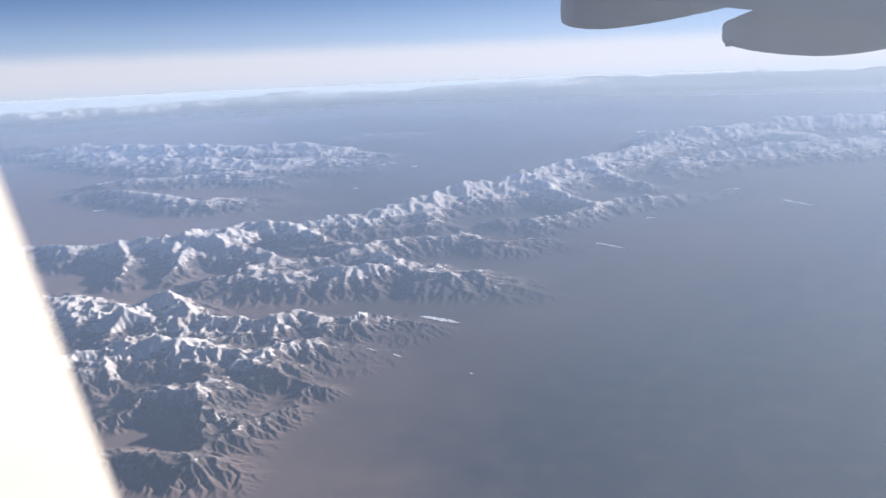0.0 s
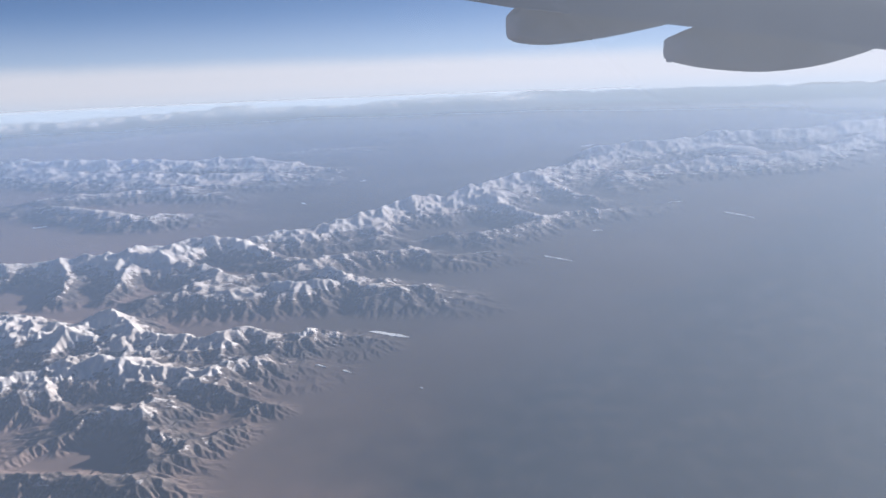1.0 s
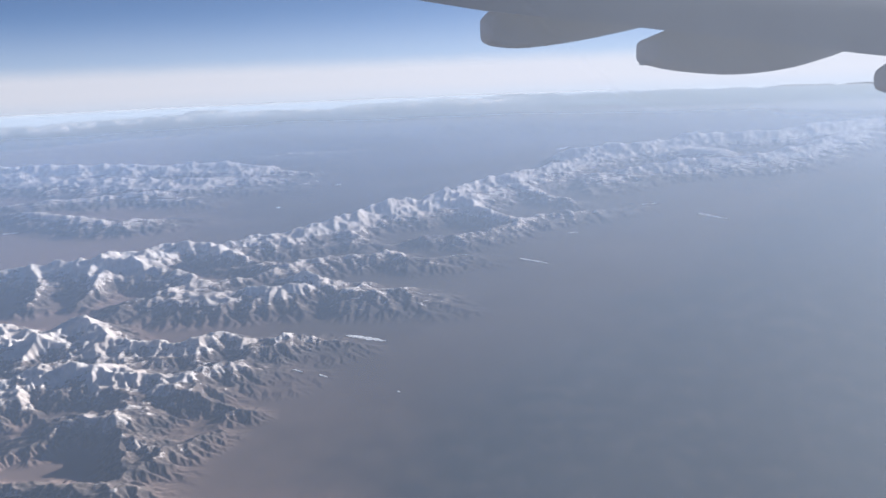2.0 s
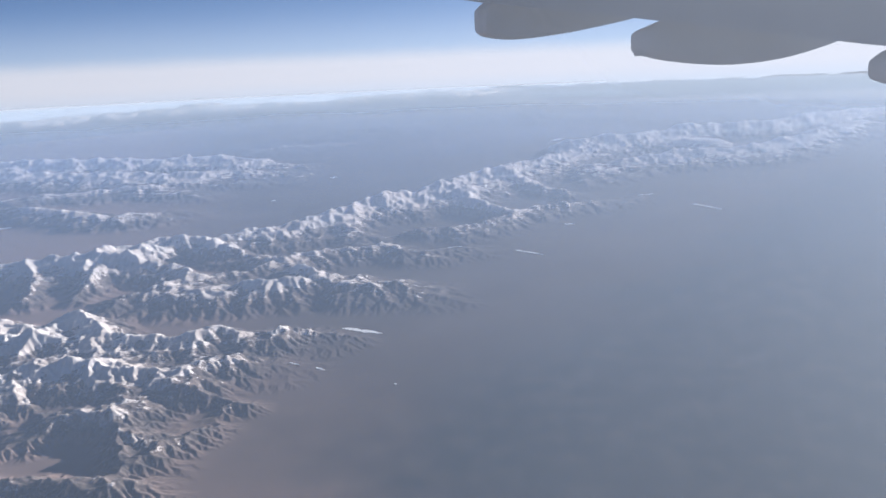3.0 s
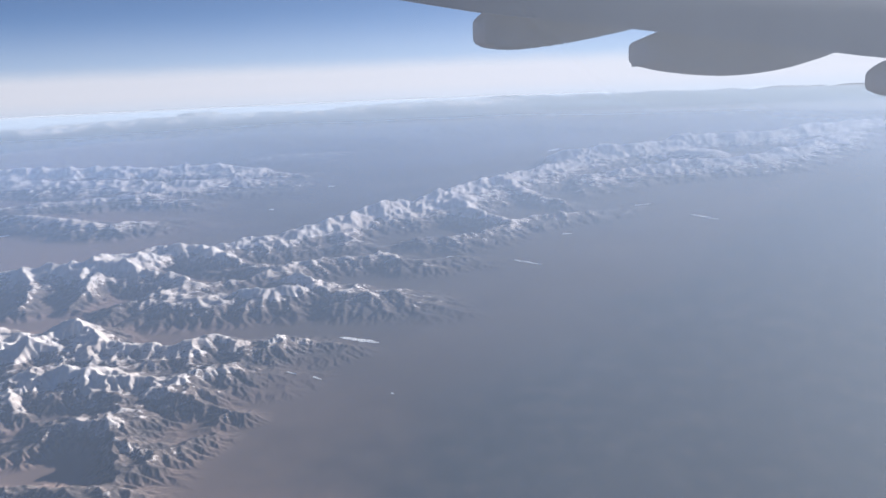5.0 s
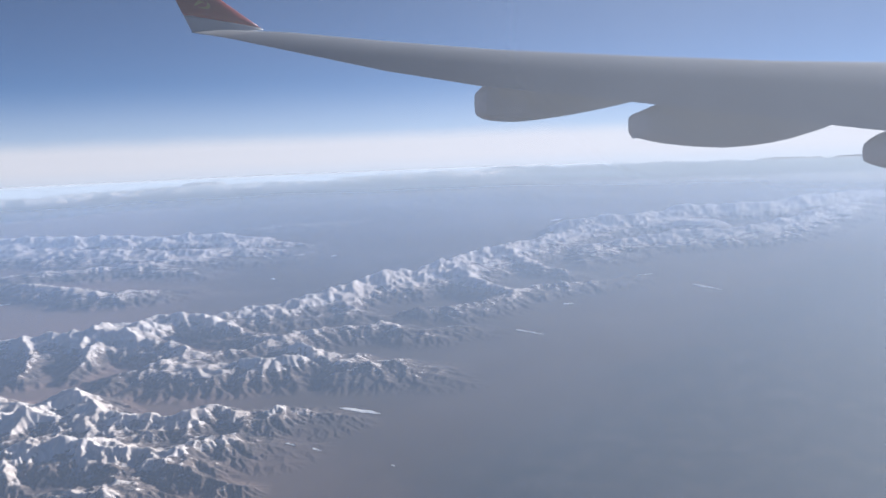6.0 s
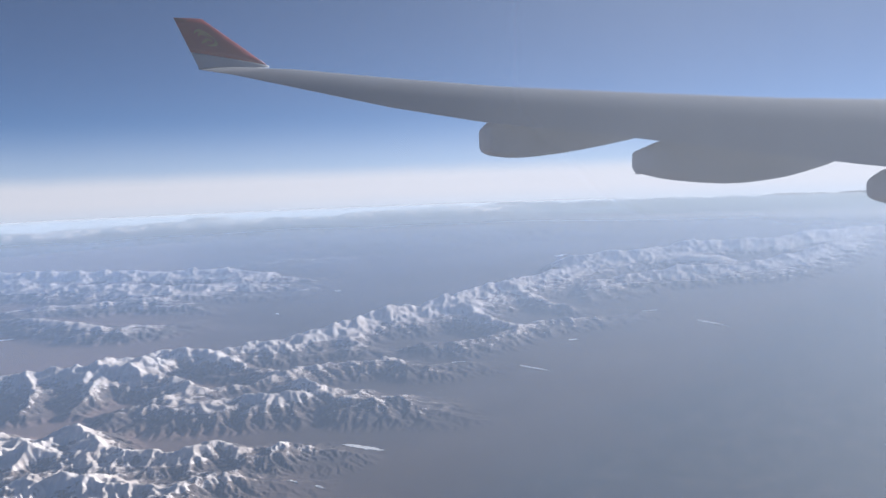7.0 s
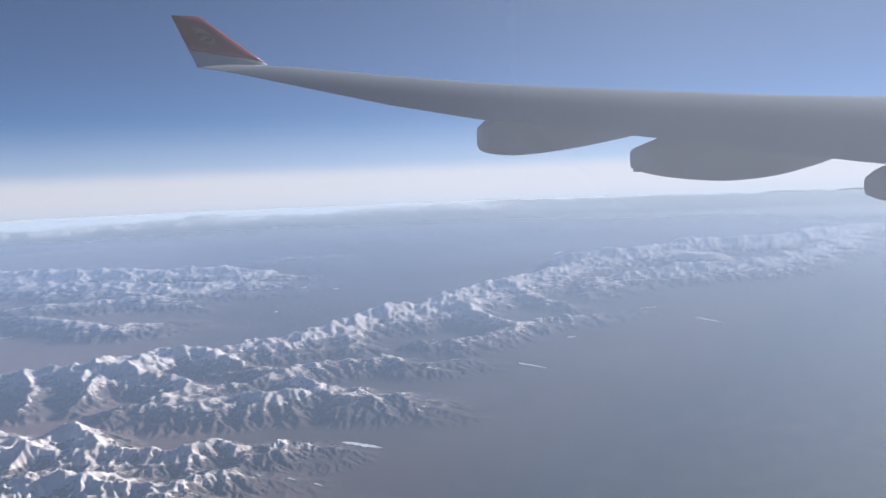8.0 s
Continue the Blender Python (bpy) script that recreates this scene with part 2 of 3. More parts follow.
MIDDLE_LEFT = [
    (22, 38, [(-283, 431, 7.4), (-226, 432, 8.1), (-216, 433, 8.9), (-200, 434, 10.4), (-189, 434, 11.1), (-178, 427, 11.1), (-174, 452, 11.1)]),
    (20, 26, [(-174, 452, 11.1), (-155, 425, 10.4), (-140, 419, 8.1), (-118, 399, 5.9), (-105, 404, 4.4)]),
    (20, 24, [(-158, 435, 9.6), (-158, 480, 10.4), (-141, 474, 10.4), (-127, 464, 9.6), (-113, 448, 7.4), (-88, 434, 5.2), (-59, 389, 6.7)]),
    (14, 14, [(-179, 431, 10.4), (-165, 398, 7.4), (-165, 378, 3.7)]),
    (14, 14, [(-209, 420, 8.1), (-192, 390, 6.7), (-185, 372, 3.7)]),
]
MIDDLE_FOOT = [
    (26, 34, [(-136, 366, 5.2), (-125, 380, 6.7), (-109, 367, 6.7), (-92, 370, 7.8), (-72, 374, 7.8), (-61, 385, 8.1), (-45, 382, 6.7), (-34, 368, 6.3), (-22, 370, 5.5), (-7, 363, 2.2)]),
    (22, 26, [(-87, 413, 4.4), (-74, 433, 5.9), (-57, 443, 7.0), (-43, 447, 7.0), (-28, 450, 6.3), (-16, 435, 5.2), (13, 446, 2.2)]),
    (22, 30, [(-14, 493, 4.4), (5, 488, 5.9), (25, 503, 5.5), (49, 540, 5.5), (68, 552, 5.5), (88, 562, 4.4), (105, 571, 3.0), (141, 597, 1.5)]),
]
MIDDLE_CREST = [
    (28, 45, [(-125, 485, 5.9), (-113, 497, 8.9), (-97, 500, 8.9), (-86, 518, 8.9), (-78, 529, 9.2), (-62, 550, 9.6), (-49, 571, 10.4), (-35, 586, 10.0)]),
    (30, 62, [(-35, 586, 10.0), (-24, 604, 10.7), (0, 625, 11.1), (18, 684, 10.4), (47, 710, 10.4), (99, 791, 10.4), (164, 894, 10.4)]),
    (26, 26, [(0, 630, 10.4), (25, 562, 8.1), (43, 531, 5.2)]),
    (26, 26, [(-50, 576, 9.6), (-57, 532, 7.4), (-58, 503, 5.2), (-46, 478, 3.0)]),
    (24, 24, [(47, 716, 9.6), (71, 637, 7.4), (88, 610, 4.4)]),
]
FAR_RIGHT_RANGE = [
    (60, 60, [(131, 880, 13), (201, 905, 14), (270, 975, 15), (330, 990, 14), (380, 1010, 14), (461, 1075, 14), (525, 1125, 13), (600, 1190, 10)]),
    (45, 62, [(101, 694, 5), (158, 745, 10), (199, 765, 11), (243, 775, 11), (283, 790, 10), (345, 850, 10), (422, 950, 10), (500, 1040, 6)]),
]
BASIN_RANGE = [
    (60, 70, [(-680, 960, 10), (-515, 951, 12), (-412, 915, 13), (-320, 890, 13), (-231, 899, 13), (-184, 845, 11), (-140, 842, 5)]),
    (50, 75, [(-447, 880, 9), (-358, 815, 10), (-298, 792, 11), (-241, 775, 11), (-202, 780, 9), (-165, 790, 6)]),
    (40, 45, [(-345, 690, 5), (-268, 707, 7), (-243, 715, 7), (-202, 688, 4)]),
    (38, 38, [(-330, 640, 5), (-263, 600, 7), (-222, 570, 7), (-190, 600, 3)]),
]
HORIZON_RANGE = [
    (120, 150, [(-1300, 1300, 26), (-760, 1420, 27), (-633, 1575, 29), (-470, 1690, 32), (-417, 1735, 33), (-300, 1740, 27), (-200, 1790, 27), (-165, 1850, 32), (-15, 1900, 32)]),
    (130, 150, [(-15, 1900, 30), (45, 1915, 26), (112, 1990, 29), (175, 2090, 32), (254, 2090, 29), (300, 2060, 25), (390, 2060, 30), (500, 2070, 27), (700, 2080, 24), (1100, 2100, 22)]),
    (110, 120, [(-240, 1020, 2), (-157, 1130, 6), (-98, 1215, 8), (-44, 1280, 9), (5, 1350, 10), (77, 1376, 10), (158, 1385, 8), (260, 1330, 3)]),
    (60, 60, [(-521, 1860, 33), (-490, 1880, 33)]),
]


def tents(x, y, ranges, soft):
    """Smooth roofs over the crest lines."""
    total = np.zeros_like(x)
    for beyond, before, crest in ranges:
        best = np.full_like(x, 1e9)
        high, width = np.zeros_like(x), np.full_like(x, 1.0)
        for (ax, ay, ah), (bx, by, bh) in zip(crest, crest[1:]):
            dx, dy = bx - ax, by - ay
            s = np.clip(((x - ax) * dx + (y - ay) * dy) / (dx * dx + dy * dy), 0, 1)
            d = np.hypot(x - ax - s * dx, y - ay - s * dy)
            closer = d < best
            best = np.where(closer, d, best)
            high = np.where(closer, ah + (bh - ah) * s, high)
            width = np.where(closer, np.where((y - ay) * dx - (x - ax) * dy > 0, beyond, before), width)
        rel = np.clip((np.sqrt(best * best + soft * soft) - 0.5 * soft) / width, 0, 1)
        roof = high * (1 - rel) ** 1.1
        total = np.maximum(total, roof) + 0.22 * np.minimum(total, roof)
    return total


def carve(h, lift, cell, rounds, power, steep, jitter):
    """Rivers cut a rising surface: each round finds where every place drains, gathers the water, and wears the beds down."""
    ny, nx = h.shape
    size = ny * nx
    here = np.arange(size).reshape(ny, nx)
    around = [(i, j) for i in (-1, 0, 1) for j in (-1, 0, 1) if i or j]
    fixed = (lift <= 0.0).ravel()
    for turn in range(rounds):
        h = h + lift / rounds
        wide = np.pad(h, 1, mode="edge")
        best, to, run = np.full_like(h, 1e-5), here.copy(), np.full_like(h, cell)
        for i, j in around:
            long = cell * math.hypot(i, j)
            fall = (h - wide[1 + i:1 + i + ny, 1 + j:1 + j + nx]) / long * jitter[(turn + i + 3 * j) % 4]
            pick = fall > best
            best[pick], run[pick] = fall[pick], long
            to[pick] = here[pick] + i * nx + j
        to = to.ravel()
        to[fixed] = np.arange(size)[fixed]
        # water gathered from above
        water, ptr = np.ones(size), to.copy()
        flows = ptr != np.arange(size)
        for _ in range(11):
            water_step = water + np.bincount(ptr[flows], water[flows], size)
            nxt = ptr[ptr]
            nxt[~flows] = ptr[~flows]
            flows = flows & (to[ptr] != ptr)
            water, ptr = water_step, nxt
            if not flows.any():
                break
        wear = power / rounds * (water * cell * cell) ** 0.36 / run.ravel()
        wear[to == np.arange(size)] = 0.0
        a, b, ptr = h.ravel() / (1 + wear), wear / (1 + wear), to.copy()
        for _ in range(11):
            a, b, ptr = a + b * a[ptr], b * b[ptr], ptr[ptr]
        h = (a + b * h.ravel()[ptr]).reshape(ny, nx)
        # slopes too steep to stand slide down
        for _ in range(2):
            wide = np.pad(h, 1, mode="edge")
            for i, j in around:
                h = np.minimum(h, wide[1 + i:1 + i + ny, 1 + j:1 + j + nx] + steep * cell * math.hypot(i, j))
    return h


def relief(x0, x1, y0, y1, cell, ranges, power, steep, wander, seed):
    """A square of carved mountains: its corner, cell and heights."""
    x, y = np.meshgrid(np.arange(x0, x1, cell), np.arange(y0, y1, cell))
    wx = x + wander * fractal(x, y, wander * 4.0, 3, seed + 5)
    wy = y + wander * fractal(x, y, wander * 4.0, 3, seed + 6)
    rim = np.minimum(np.minimum(x - x0, x1 - x), np.minimum(y - y0, y1 - y)) / (12 * cell)
    roof = tents(wx, wy, ranges, 1.5 * cell) * np.clip(rim, 0, 1)
    knobs = 0.5 - 2.0 * np.abs(fractal(x, y, wander * 1.1, 3, seed + 14))
    roof = roof * np.clip(0.92 + 0.5 * fractal(x, y, wander * 2.5, 3, seed + 9) + 0.3 * knobs, 0.25, 2.0)
    start = 0.5 * roof + np.clip(roof / 3, 0, 1) * min(2.6 * cell, 1.8) * (fractal(x, y, 8 * cell, 3, seed + 11) + 0.5)
    rng = np.random.default_rng(seed)
    jitter = [1 + 0.3 * (rng.random(x.shape) - 0.5) for _ in range(4)]
    return x0, y0, cell, carve(start, 0.75 * roof, cell, 24, power, steep, jitter)


RELIEFS = [
    relief(-265, -20, 165, 375, 0.45, NEAR_FRONT + NEAR_BACK, 3.3, 0.95, 4.0, 3),
    relief(-330, 260, 325, 1000, 1.0, MIDDLE_LEFT + MIDDLE_FOOT + MIDDLE_CREST, 3.6, 1.0, 4.5, 21),
    relief(90, 680, 620, 1260, 1.6, FAR_RIGHT_RANGE, 2.8, 1.0, 7.0, 40),
    relief(-720, -100, 540, 1050, 1.6, BASIN_RANGE, 2.8, 1.0, 7.0, 43),
    relief(-1500, 1300, 960, 2700, 4.0, HORIZON_RANGE, 1.3, 0.9, 20.0, 90),
]


def land_height(x, y):
    z = np.zeros_like(x)
    for x0, y0, cell, h in RELIEFS:
        u, v = (x - x0) / cell, (y - y0) / cell
        ny, nx = h.shape
        inside = (u > 0) & (v > 0) & (u < nx - 1.001) & (v < ny - 1.001)
        i, j = v[inside].astype(int), u[inside].astype(int)
        f, g = v[inside] - i, u[inside] - j
        top = (h[i, j] * (1 - g) + h[i, j + 1] * g) * (1 - f) + (h[i + 1, j] * (1 - g) + h[i + 1, j + 1] * g) * f
        z[inside] = np.maximum(z[inside], top)
    # a high snow-filled basin in the far range
    basin = np.clip(1.6 - 1.6 * np.hypot((x - 262) / 44, (y - 876) / 50 + 0.15 * fractal(x, y, 30.0, 2, 77)), 0, 1)
    z = z + (10.5 + 2.0 * fractal(x, y, 22.0, 3, 78) - z) * basin
    z = np.where(z > 28.0, 28.0 + (z - 28.0) * 0.35, z)   # the far peaks are of even height
    return z + 0.25 * fractal(x, y, 60.0, 4, 200)


def build_land():
    sector = np.radians(np.linspace(-37.0, 31.0, 1180))
    rest = np.radians(np.linspace(31.0, 323.0, 120)[1:-1])
    angle = np.concatenate([sector, rest])
    inner = np.linspace(8.0, 150.0, 16)[:-1]
    outer = EYE / np.tan(np.radians(np.linspace(33.6, 2.1, 820)))
    more = np.concatenate([np.linspace(770.0, 1010.0, 50), np.linspace(1380.0, 2420.0, 150), np.linspace(2760.0, 4700.0, 12)])
    radius = np.unique(np.concatenate([inner, outer, more]))
    radius = radius[np.append(True, np.diff(radius) > 0.0008 * radius[1:])]   # no two rows in one place
    a, r = np.meshgrid(angle, radius)
    x, y = (r * np.sin(a)).ravel(), (r * np.cos(a)).ravel()
    z = land_height(x, y)
    n, m = len(angle), len(radius)
    co = np.concatenate([np.stack([x, y, z], 1), [[0.0, 0.0, 0.0]]])
    i = np.arange(m - 1)[:, None] * n
    j = np.arange(n)[None, :]
    k = (j + 1) % n
    quads = np.stack([i + j, i + n + j, i + n + k, i + k], -1).reshape(-1, 4)
    fan = np.stack([np.full(n, m * n), np.arange(n), (np.arange(n) + 1) % n], 1)
    mesh = bpy.data.meshes.new("ground")
    mesh.vertices.add(len(co))
    mesh.vertices.foreach_set("co", co.ravel())
    loops = np.concatenate([quads.ravel(), fan.ravel()])
    mesh.loops.add(len(loops))
    mesh.loops.foreach_set("vertex_index", loops.astype(np.int32))
    starts = np.concatenate([np.arange(len(quads)) * 4, len(quads) * 4 + np.arange(len(fan)) * 3])
    mesh.polygons.add(len(starts))
    mesh.polygons.foreach_set("loop_start", starts.astype(np.int32))
    mesh.update(calc_edges=True)
    mesh.validate()
    mesh.materials.append(LAND)
    return tagged(new("ground", mesh), "dry brown plain with eroded snow-dusted mountain ranges", "ground", kind="structure")


build_land()


def ring_wall(name, middle, radius, low, high, material, steps=240):
    bm = bmesh.new()
    rows = []
    for z in (low, high):
        rows.append([(middle[0] + radius * math.sin(2 * math.pi * k / steps), middle[1] + radius * math.cos(2 * math.pi * k / steps), z) for k in range(steps)])
    grid(bm, rows, True, False)
    return part(name, bm, material)


# added backdrop; its own glow gives the brightness of the far haze
tagged(ring_wall("backdrop", (601.0, -2005.0), 4200.0, -8.0, 275.0, HORIZON), "glowing backdrop painted as a pale band of distant haze along the horizon", "haze", kind="structure")

# aerial haze painted on thin added sheets, one below the other; the lowest lies over the near basin alone
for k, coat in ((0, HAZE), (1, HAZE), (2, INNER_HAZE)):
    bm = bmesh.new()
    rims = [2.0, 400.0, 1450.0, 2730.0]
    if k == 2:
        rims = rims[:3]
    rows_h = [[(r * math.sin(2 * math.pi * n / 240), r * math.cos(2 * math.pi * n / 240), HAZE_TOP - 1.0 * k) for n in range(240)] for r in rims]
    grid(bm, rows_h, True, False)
    tagged(part("aerial_haze_sheet", bm, coat), "added sheet painted with bluish aerial haze over the plain", "haze", kind="structure")

def frozen_lake(ax, ay, bx, by, width, seed, taper=0.5):
    """A long snow-covered sheet of ice with an uneven shore, lying on the plain between two ends."""
    rnd = random.Random(seed)
    along = Vector((bx - ax, by - ay))
    span = along.length
    along.normalize()
    side = Vector((-along.y, along.x))
    n = 22
    left, right = [], []
    for k in range(n + 1):
        f = k / n
        w = width * (math.sin(math.pi * min(1.0, f ** taper)) ** 0.6 if 0 < k < n else 0.05)
        mid = Vector((ax, ay)) + along * span * f + side * rnd.uniform(-0.12, 0.12) * width
        left.append(mid + side * w * rnd.uniform(0.32, 0.58))
        right.append(mid - side * w * rnd.uniform(0.32, 0.58))
    ring = left + right[::-1]
    xs, ys = np.array([p.x for p in ring]), np.array([p.y for p in ring])
    tops = land_height(xs, ys) + 0.12
    centre = Vector(((ax + bx) / 2, (ay + by) / 2, float(tops.mean())))
    bm = bmesh.new()
    low = [bm.verts.new((p.x - centre.x, p.y - centre.y, z - 0.4 - centre.z)) for p, z in zip(ring, tops)]
    high = [bm.verts.new((p.x - centre.x, p.y - centre.y, z - centre.z)) for p, z in zip(ring, tops)]
    m = len(ring)
    for k in range(m):
        bm.faces.new((low[k], low[(k + 1) % m], high[(k + 1) % m], high[k]))
    for k in range(n):
        bm.faces.new((high[k], high[k + 1], high[m - 2 - k], high[m - 1 - k]))
    bmesh.ops.recalc_face_normals(bm, faces=bm.faces[:])
    ob = part("frozen_lake", bm, ICE)
    ob.location = centre
    return tagged(ob, "snow-covered frozen lake on the brown plain", "lake", "frozen lakes on the plain")


for lake in (
    (-41.0, 322.5, -25.0, 313.5, 3.6, 1, 0.8), (-55.0, 282.0, -51.0, 279.6, 0.9, 2), (-45.2, 278.0, -42.0, 275.8, 0.9, 3),
    (164.0, 563.7, 176.0, 540.7, 3.0, 4), (37.2, 447.5, 50.5, 434.0, 2.0, 5), (-99.8, 779.0, -95.9, 785.4, 5.0, 6),
    (-130.5, 659.2, -127.5, 654.5, 3.0, 7), (133.0, 1034.7, 147.6, 1057.7, 9.0, 8), (-18.1, 261.2, -17.0, 260.2, 0.8, 9),
    (1.5, 459.2, 9.8, 458.8, 2.0, 10), (71.9, 513.3, 78.1, 513.6, 2.4, 11), (136.9, 605.4, 149.1, 609.7, 2.6, 12),
    (-303.4, 582.0, -293.5, 582.9, 3.2, 13),
):
    frozen_lake(*lake)

# ---- the aircraft ----
def spot(lat, fwd, z):
    p = LEFT * lat + AHEAD * fwd
    return Vector((p.x, p.y, EYE + z))


# span station, trailing edge ahead of the seat, its height, chord, height of the leading edge, thickness ratio
WING = [
    (27.0, 6.25, 3.50, 2.10, 3.46, 0.085), (25.0, 6.80, 3.11, 2.45, 3.18, 0.09), (22.0, 7.82, 2.40, 3.0, 2.62, 0.095),
    (19.0, 8.91, 1.68, 3.6, 2.09, 0.10), (16.4, 9.86, 1.15, 4.2, 1.70, 0.105), (13.0, 11.10, 0.61, 5.0, 1.19, 0.11),
    (9.1, 12.52, -0.05, 6.4, 0.70, 0.12), (6.0, 13.64, -0.51, 7.6, 0.28, 0.125), (2.6, 14.6, -0.95, 9.2, -0.10, 0.13),
]


def airfoil(c):
    """Upper and lower height over chord at c from the trailing edge (0) to the leading edge (1)."""
    s = 1 - c
    t = 5 * (0.2969 * math.sqrt(s) - 0.126 * s - 0.3516 * s * s + 0.2843 * s ** 3 - 0.1036 * s ** 4)
    camber = 0.018 * math.sin(math.pi * min(1.0, s * 1.0))
    return t, camber


def wing_ring(lat, fwd, zt, chord, zl, thick, count=18):
    upper, lower = [], []
    for k in range(count + 1):
        c = (1 - math.cos(math.pi * k / count)) / 2
        t, camber = airfoil(c)
        base = zt + (zl - zt) * c
        upper.append(spot(lat, fwd + chord * c, base + chord * (camber + thick * t) + 0.006))
        lower.append(spot(lat, fwd + chord * c, base + chord * (camber - thick * t) - 0.006))
    return upper + lower[::-1]


wing = tagged(new("aircraft_wing"), "grey swept airliner wing with a red upturned tip", "aircraft wing")
wing.location = spot(2.6, 16.0, -0.6)
back = Matrix.Translation(-wing.location)


def wing_part(name, bm, material, parent=None, label="", smooth=True):
    bm.transform(back)
    return part(name, bm, material, parent or wing, label, smooth)


bm = bmesh.new()
grid(bm, [wing_ring(*s) for s in WING])
wing_part("wing_panel", bm, WING_GREY)


def fairing(lat, profile, width, name="flap_track_fairing"):
    """A canoe under the trailing edge. profile: distance ahead, top, bottom."""
    bm = bmesh.new()
    rings = []
    fine = list(profile[:2])
    for k in range(1, len(profile) - 1):
        p0, p1, p2, p3 = [Vector(profile[max(0, min(len(profile) - 1, i))]) for i in (k - 1 if k > 1 else 1, k, k + 1, k + 2)]
        for f in (0.2, 0.4, 0.6, 0.8, 1.0):
            fine.append(tuple(0.5 * (2 * p1 + (p2 - p0) * f + (2 * p0 - 5 * p1 + 4 * p2 - p3) * f * f + (3 * p1 - p0 - 3 * p2 + p3) * f ** 3)))
    for fwd, top, low, w in fine:
        ring = []
        mid, half = (top + low) / 2, (top - low) / 2
        for j in range(24):
            a = 2 * math.pi * j / 24
            ca, sa = math.cos(a), math.sin(a)
            e = 0.42
            ring.append(spot(lat + width * w / 2 * math.copysign(abs(ca) ** e, ca), fwd, mid + half * math.copysign(abs(sa) ** e, sa)))
        rings.append(ring)
    grid(bm, rings)
    return wing_part(name, bm, FAIRING_GREY)


fairing(16.4, [(9.88, 1.00, 0.53, 0.86), (9.92, 1.03, 0.48, 0.96), (10.16, 1.18, 0.40, 1), (10.83, 1.25, 0.35, 1), (11.99, 1.3, 0.44, 1),
               (13.31, 1.4, 0.62, 0.9), (14.2, 1.45, 0.78, 0.7), (14.8, 1.5, 1.0, 0.4)], 0.50)
middle_fairing = fairing(13.0, [(11.34, 0.34, -0.04, 0.86), (11.40, 0.37, -0.08, 0.96), (12.23, 0.6, -0.24, 1), (13.61, 0.75, -0.36, 1), (14.93, 0.85, -0.30, 1),
               (15.98, 0.95, -0.15, 0.8), (16.9, 1.0, 0.05, 0.6), (17.4, 1.0, 0.4, 0.3)], 0.60)
fairing(9.1, [(13.02, -0.31, -0.58, 0.86), (13.08, -0.27, -0.64, 0.96), (13.6, -0.1, -0.76, 1), (15.3, 0.05, -0.95, 1), (16.8, 0.2, -0.90, 1),
              (18.3, 0.3, -0.65, 0.8), (19.4, 0.4, -0.3, 0.4)], 0.70)


# small drain lip at the lower aft corner of the middle fairing
bm = bmesh.new()
grid(bm, [[spot(13.0 + du, 11.27 + df, z) for du, df in ((-0.10, 0.0), (0.10, 0.0), (0.10, 0.14), (-0.10, 0.14))] for z in (-0.10, -0.03)])
bmesh.ops.bevel(bm, geom=bm.edges[:], offset=0.012, segments=2, affect="EDGES")
lip = wing_part("drain_lip", bm, FAIRING_GREY, middle_fairing)


def blade(corners, thick):
    """A thin swept surface with rounded edges. corners: root trailing, root leading, top leading, top trailing."""
    bm = bmesh.new()
    rt, rl, tl, tt = [Vector(c) for c in corners]
    rings = []
    for k in range(7):
        f = k / 6
        t, l = rt.lerp(tt, f), rl.lerp(tl, f)
        chord = (l - t).length
        ring = []
        up, dn = [], []
        for j in range(11):
            c = (1 - math.cos(math.pi * j / 10)) / 2
            y = airfoil(c)[0] * thick * chord + 0.004
            up.append(t.lerp(l, c) + LEFT * y)
            dn.append(t.lerp(l, c) - LEFT * y)
        rings.append(up + dn[::-1])
    grid(bm, rings)
    return bm


rt, rl, tl, tt = spot(27.0, 6.28, 3.50), spot(27.0, 8.50, 3.62), spot(27.6, 6.58, 5.12), spot(27.6, 5.72, 5.12)
cut = 0.33
winglet = wing_part("winglet", blade((rt.lerp(tt, cut), rl.lerp(tl, 0.04), tl, tt), 0.06), RED, label="red winglet with a yellow emblem")
wing_part("winglet_root", blade((rt, rl, rl.lerp(tl, 0.04), rt.lerp(tt, cut)), 0.07), SILVER, label="pale grey winglet root")



def on_winglet(a, b):
    """A place on the inner face of the winglet: a from trailing to leading edge, b from root to top."""
    t, l = rt.lerp(tt, b), rl.lerp(tl, b)
    return t.lerp(l, a) - LEFT * (airfoil(a)[0] * 0.062 * (l - t).length + 0.012)


def petal(points, width):
    """A curved, tapering stroke of paint film, a few millimetres proud."""
    bm = bmesh.new()
    rings = []
    for k, (a, b) in enumerate(points):
        w = width * math.sin(math.pi * (k + 0.35) / (len(points) - 0.3))
        lo, hi = on_winglet(a, b - w), on_winglet(a + w * 0.4, b + w)
        rings.append([lo, hi, hi - LEFT * 0.003, lo - LEFT * 0.003])
    grid(bm, rings)
    return bm


def arc(radius, first, last, count=12):
    """Places along a round stroke about the middle of the winglet's face."""
    steps = [radians(first + (last - first) * k / (count - 1)) for k in range(count)]
    return [(0.44 + 1.25 * radius * math.cos(a), 0.60 + radius * math.sin(a)) for a in steps]


for stroke, width in ((arc(0.15, 150, -120), 0.042), (arc(0.09, -60, 170), 0.030), ([(0.30, 0.50), (0.38, 0.54), (0.46, 0.57), (0.55, 0.57)], 0.028)):
    emblem = petal(stroke, width)
    emblem.transform(back)
    part("emblem", emblem, YELLOW, winglet, "faded yellow curved stroke")

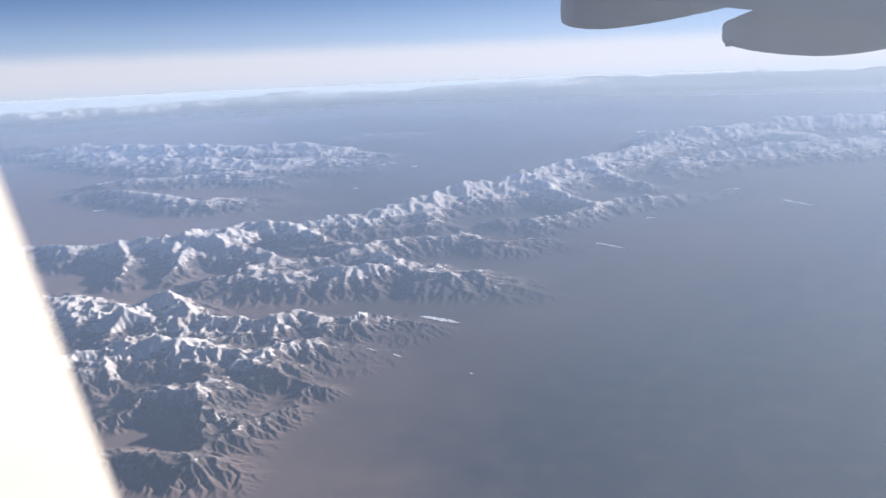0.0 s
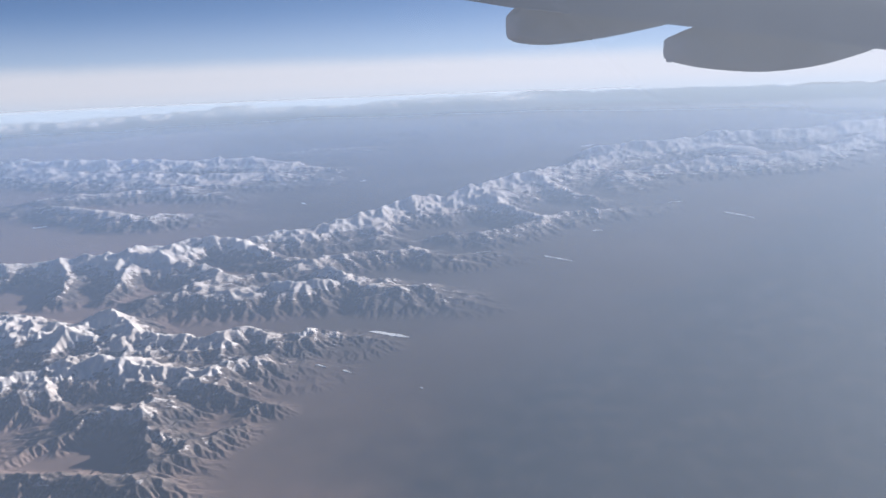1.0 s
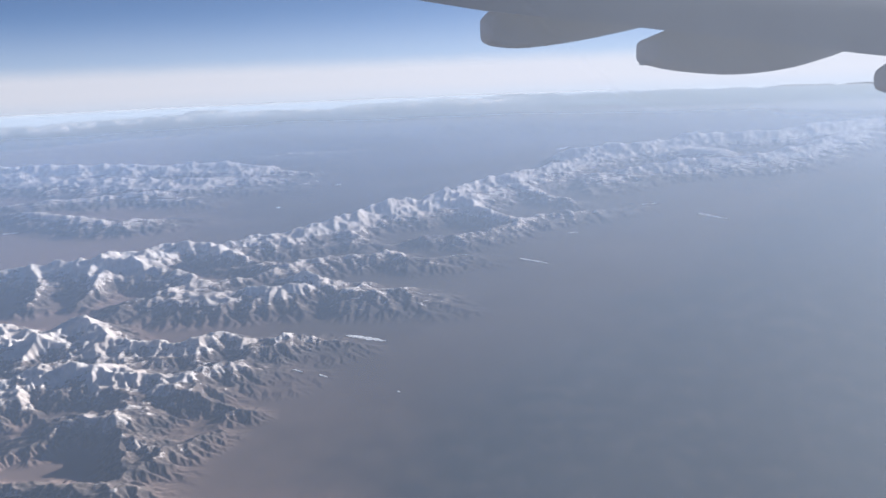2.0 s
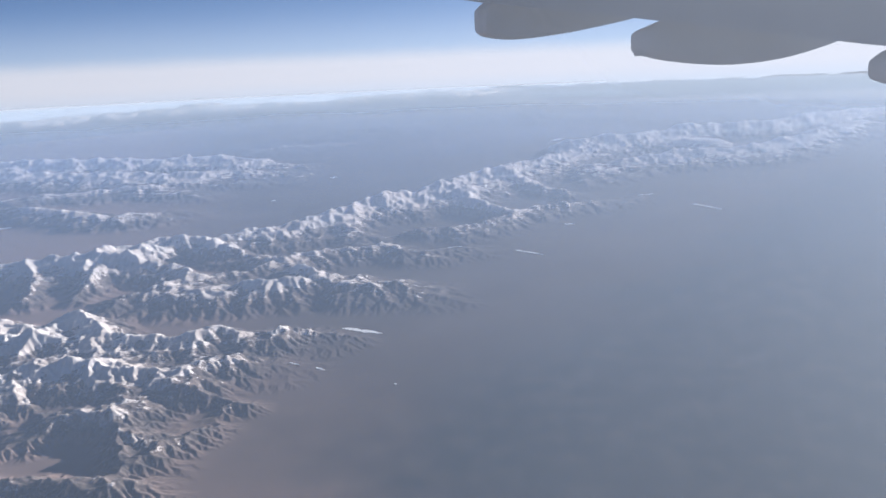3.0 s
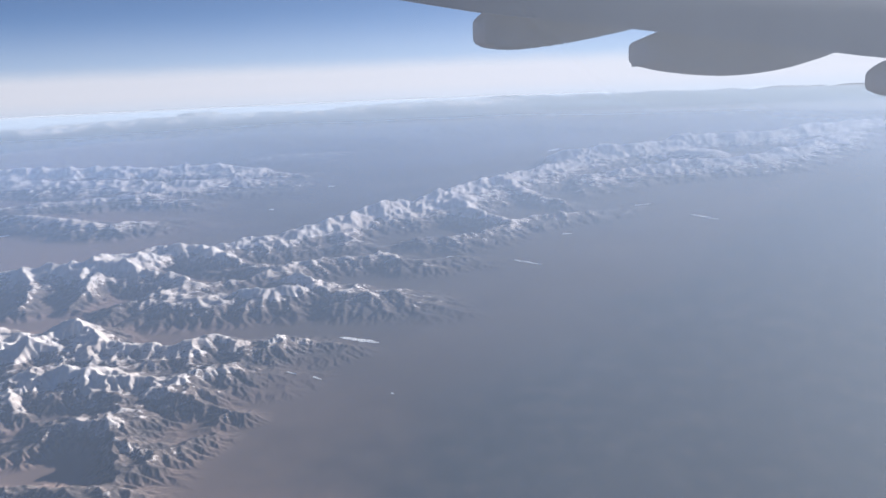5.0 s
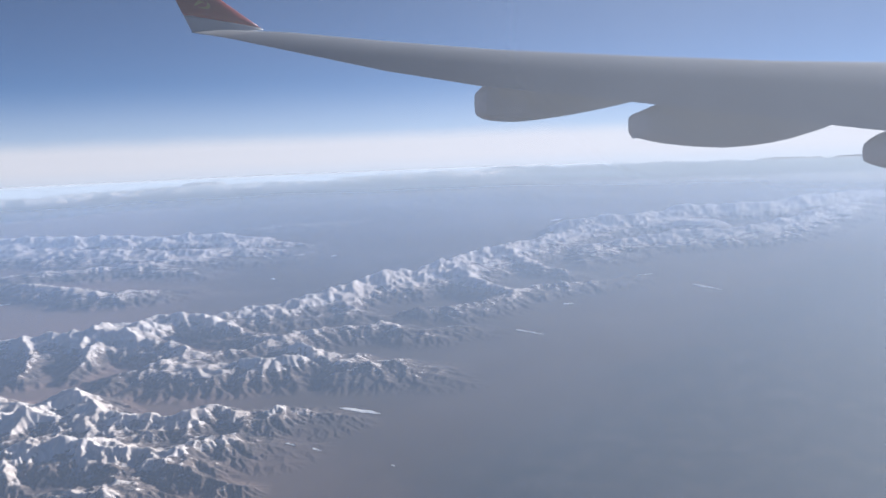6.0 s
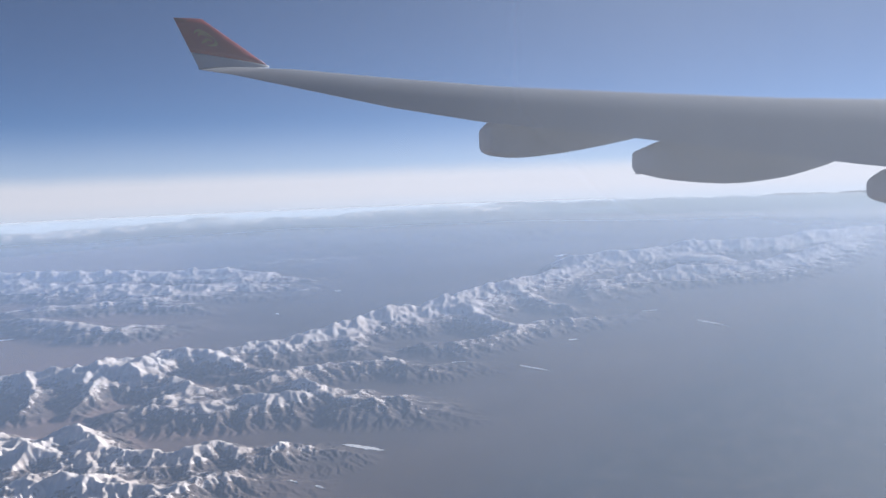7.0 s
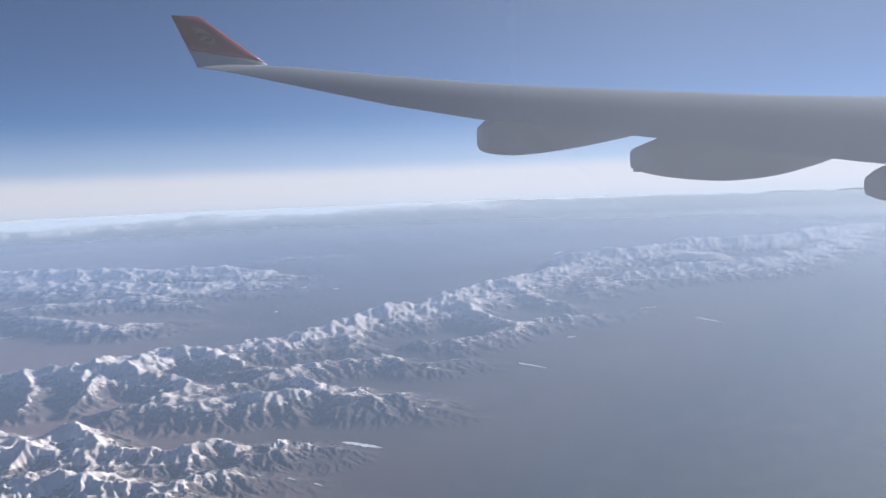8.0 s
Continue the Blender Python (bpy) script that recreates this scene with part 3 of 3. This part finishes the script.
# ---- the cabin ----
def rounded(u0, u1, v0, v1, r, n=10):
    pts = []
    for cu, cv, a0 in ((u1 - r, v1 - r, 0), (u0 + r, v1 - r, 90), (u0 + r, v0 + r, 180), (u1 - r, v0 + r, 270)):
        for k in range(n + 1):
            a = radians(a0 + 90 * k / n)
            pts.append((cu + r * math.cos(a), cv + r * math.sin(a)))
    return pts


def cabin_spot(u, v, out, slant=0.0):
    p = LEFT * out + AHEAD * (u - slant * v)
    return Vector((p.x, p.y, EYE + v))


PANE_OUT = 0.18
WIN = (-0.0158, 0.420, -0.235, 0.150)
bm = bmesh.new()
rings = []
for grow, out in ((0.60, 0.030), (0.100, 0.030), (0.088, 0.032), (0.080, 0.040), (0.010, 0.150), (0.003, 0.160), (0.0, 0.166), (0.004, 0.174), (0.60, 0.168)):
    if grow > 0.3:
        outline = rounded(WIN[0] - grow, WIN[1] + grow, WIN[2] - grow, WIN[3] + grow, 0.02)
    else:
        outline = rounded(WIN[0] - grow, WIN[1] + grow, WIN[2] - grow, WIN[3] + grow, 0.085 + grow)
    rings.append([cabin_spot(u, v, out, 0.19 if grow < 0.3 else 0.0) for u, v in outline])
grid(bm, rings, True, False)
tagged(part("wall_window_side", bm, CREAM, smooth=True), "cream plastic cabin wall with a rounded window opening", "wall", kind="structure")
bm = bmesh.new()
bm.faces.new([bm.verts.new(cabin_spot(u, v, PANE_OUT, 0.19)) for u, v in rounded(WIN[0] - 0.001, WIN[1] + 0.001, WIN[2] - 0.001, WIN[3] + 0.001, 0.085)])
pane = tagged(part("window_1", bm, ACRYLIC), "dusty scratched acrylic cabin window pane with painted sun glare", "window", kind="structure")
pane.visible_shadow = False

u0, u1, v0, v1, deep = WIN[0] - 0.58, WIN[1] + 0.58, WIN[2] - 0.58, WIN[3] + 0.58, -1.1
for name, quad in (
    ("floor", ((u0, v0, 0.030), (u1, v0, 0.030), (u1, v0, deep), (u0, v0, deep))),
    ("ceiling", ((u0, v1, 0.030), (u1, v1, 0.030), (u1, v1, deep), (u0, v1, deep))),
    ("wall_aft", ((u0, v0, 0.030), (u0, v1, 0.030), (u0, v1, deep), (u0, v0, deep))),
    ("wall_fore", ((u1, v0, 0.030), (u1, v1, 0.030), (u1, v1, deep), (u1, v0, deep))),
    ("wall_aisle", ((u0, v0, deep), (u1, v0, deep), (u1, v1, deep), (u0, v1, deep))),
):
    bm = bmesh.new()
    face = bm.faces.new([bm.verts.new(cabin_spot(u, v, o)) for u, v, o in quad])
    bmesh.ops.solidify(bm, geom=[face], thickness=0.012)
    tagged(part(name, bm, CREAM), "plain cream plastic cabin lining", "ceiling" if name == "ceiling" else "floor" if name == "floor" else "wall", kind="structure")
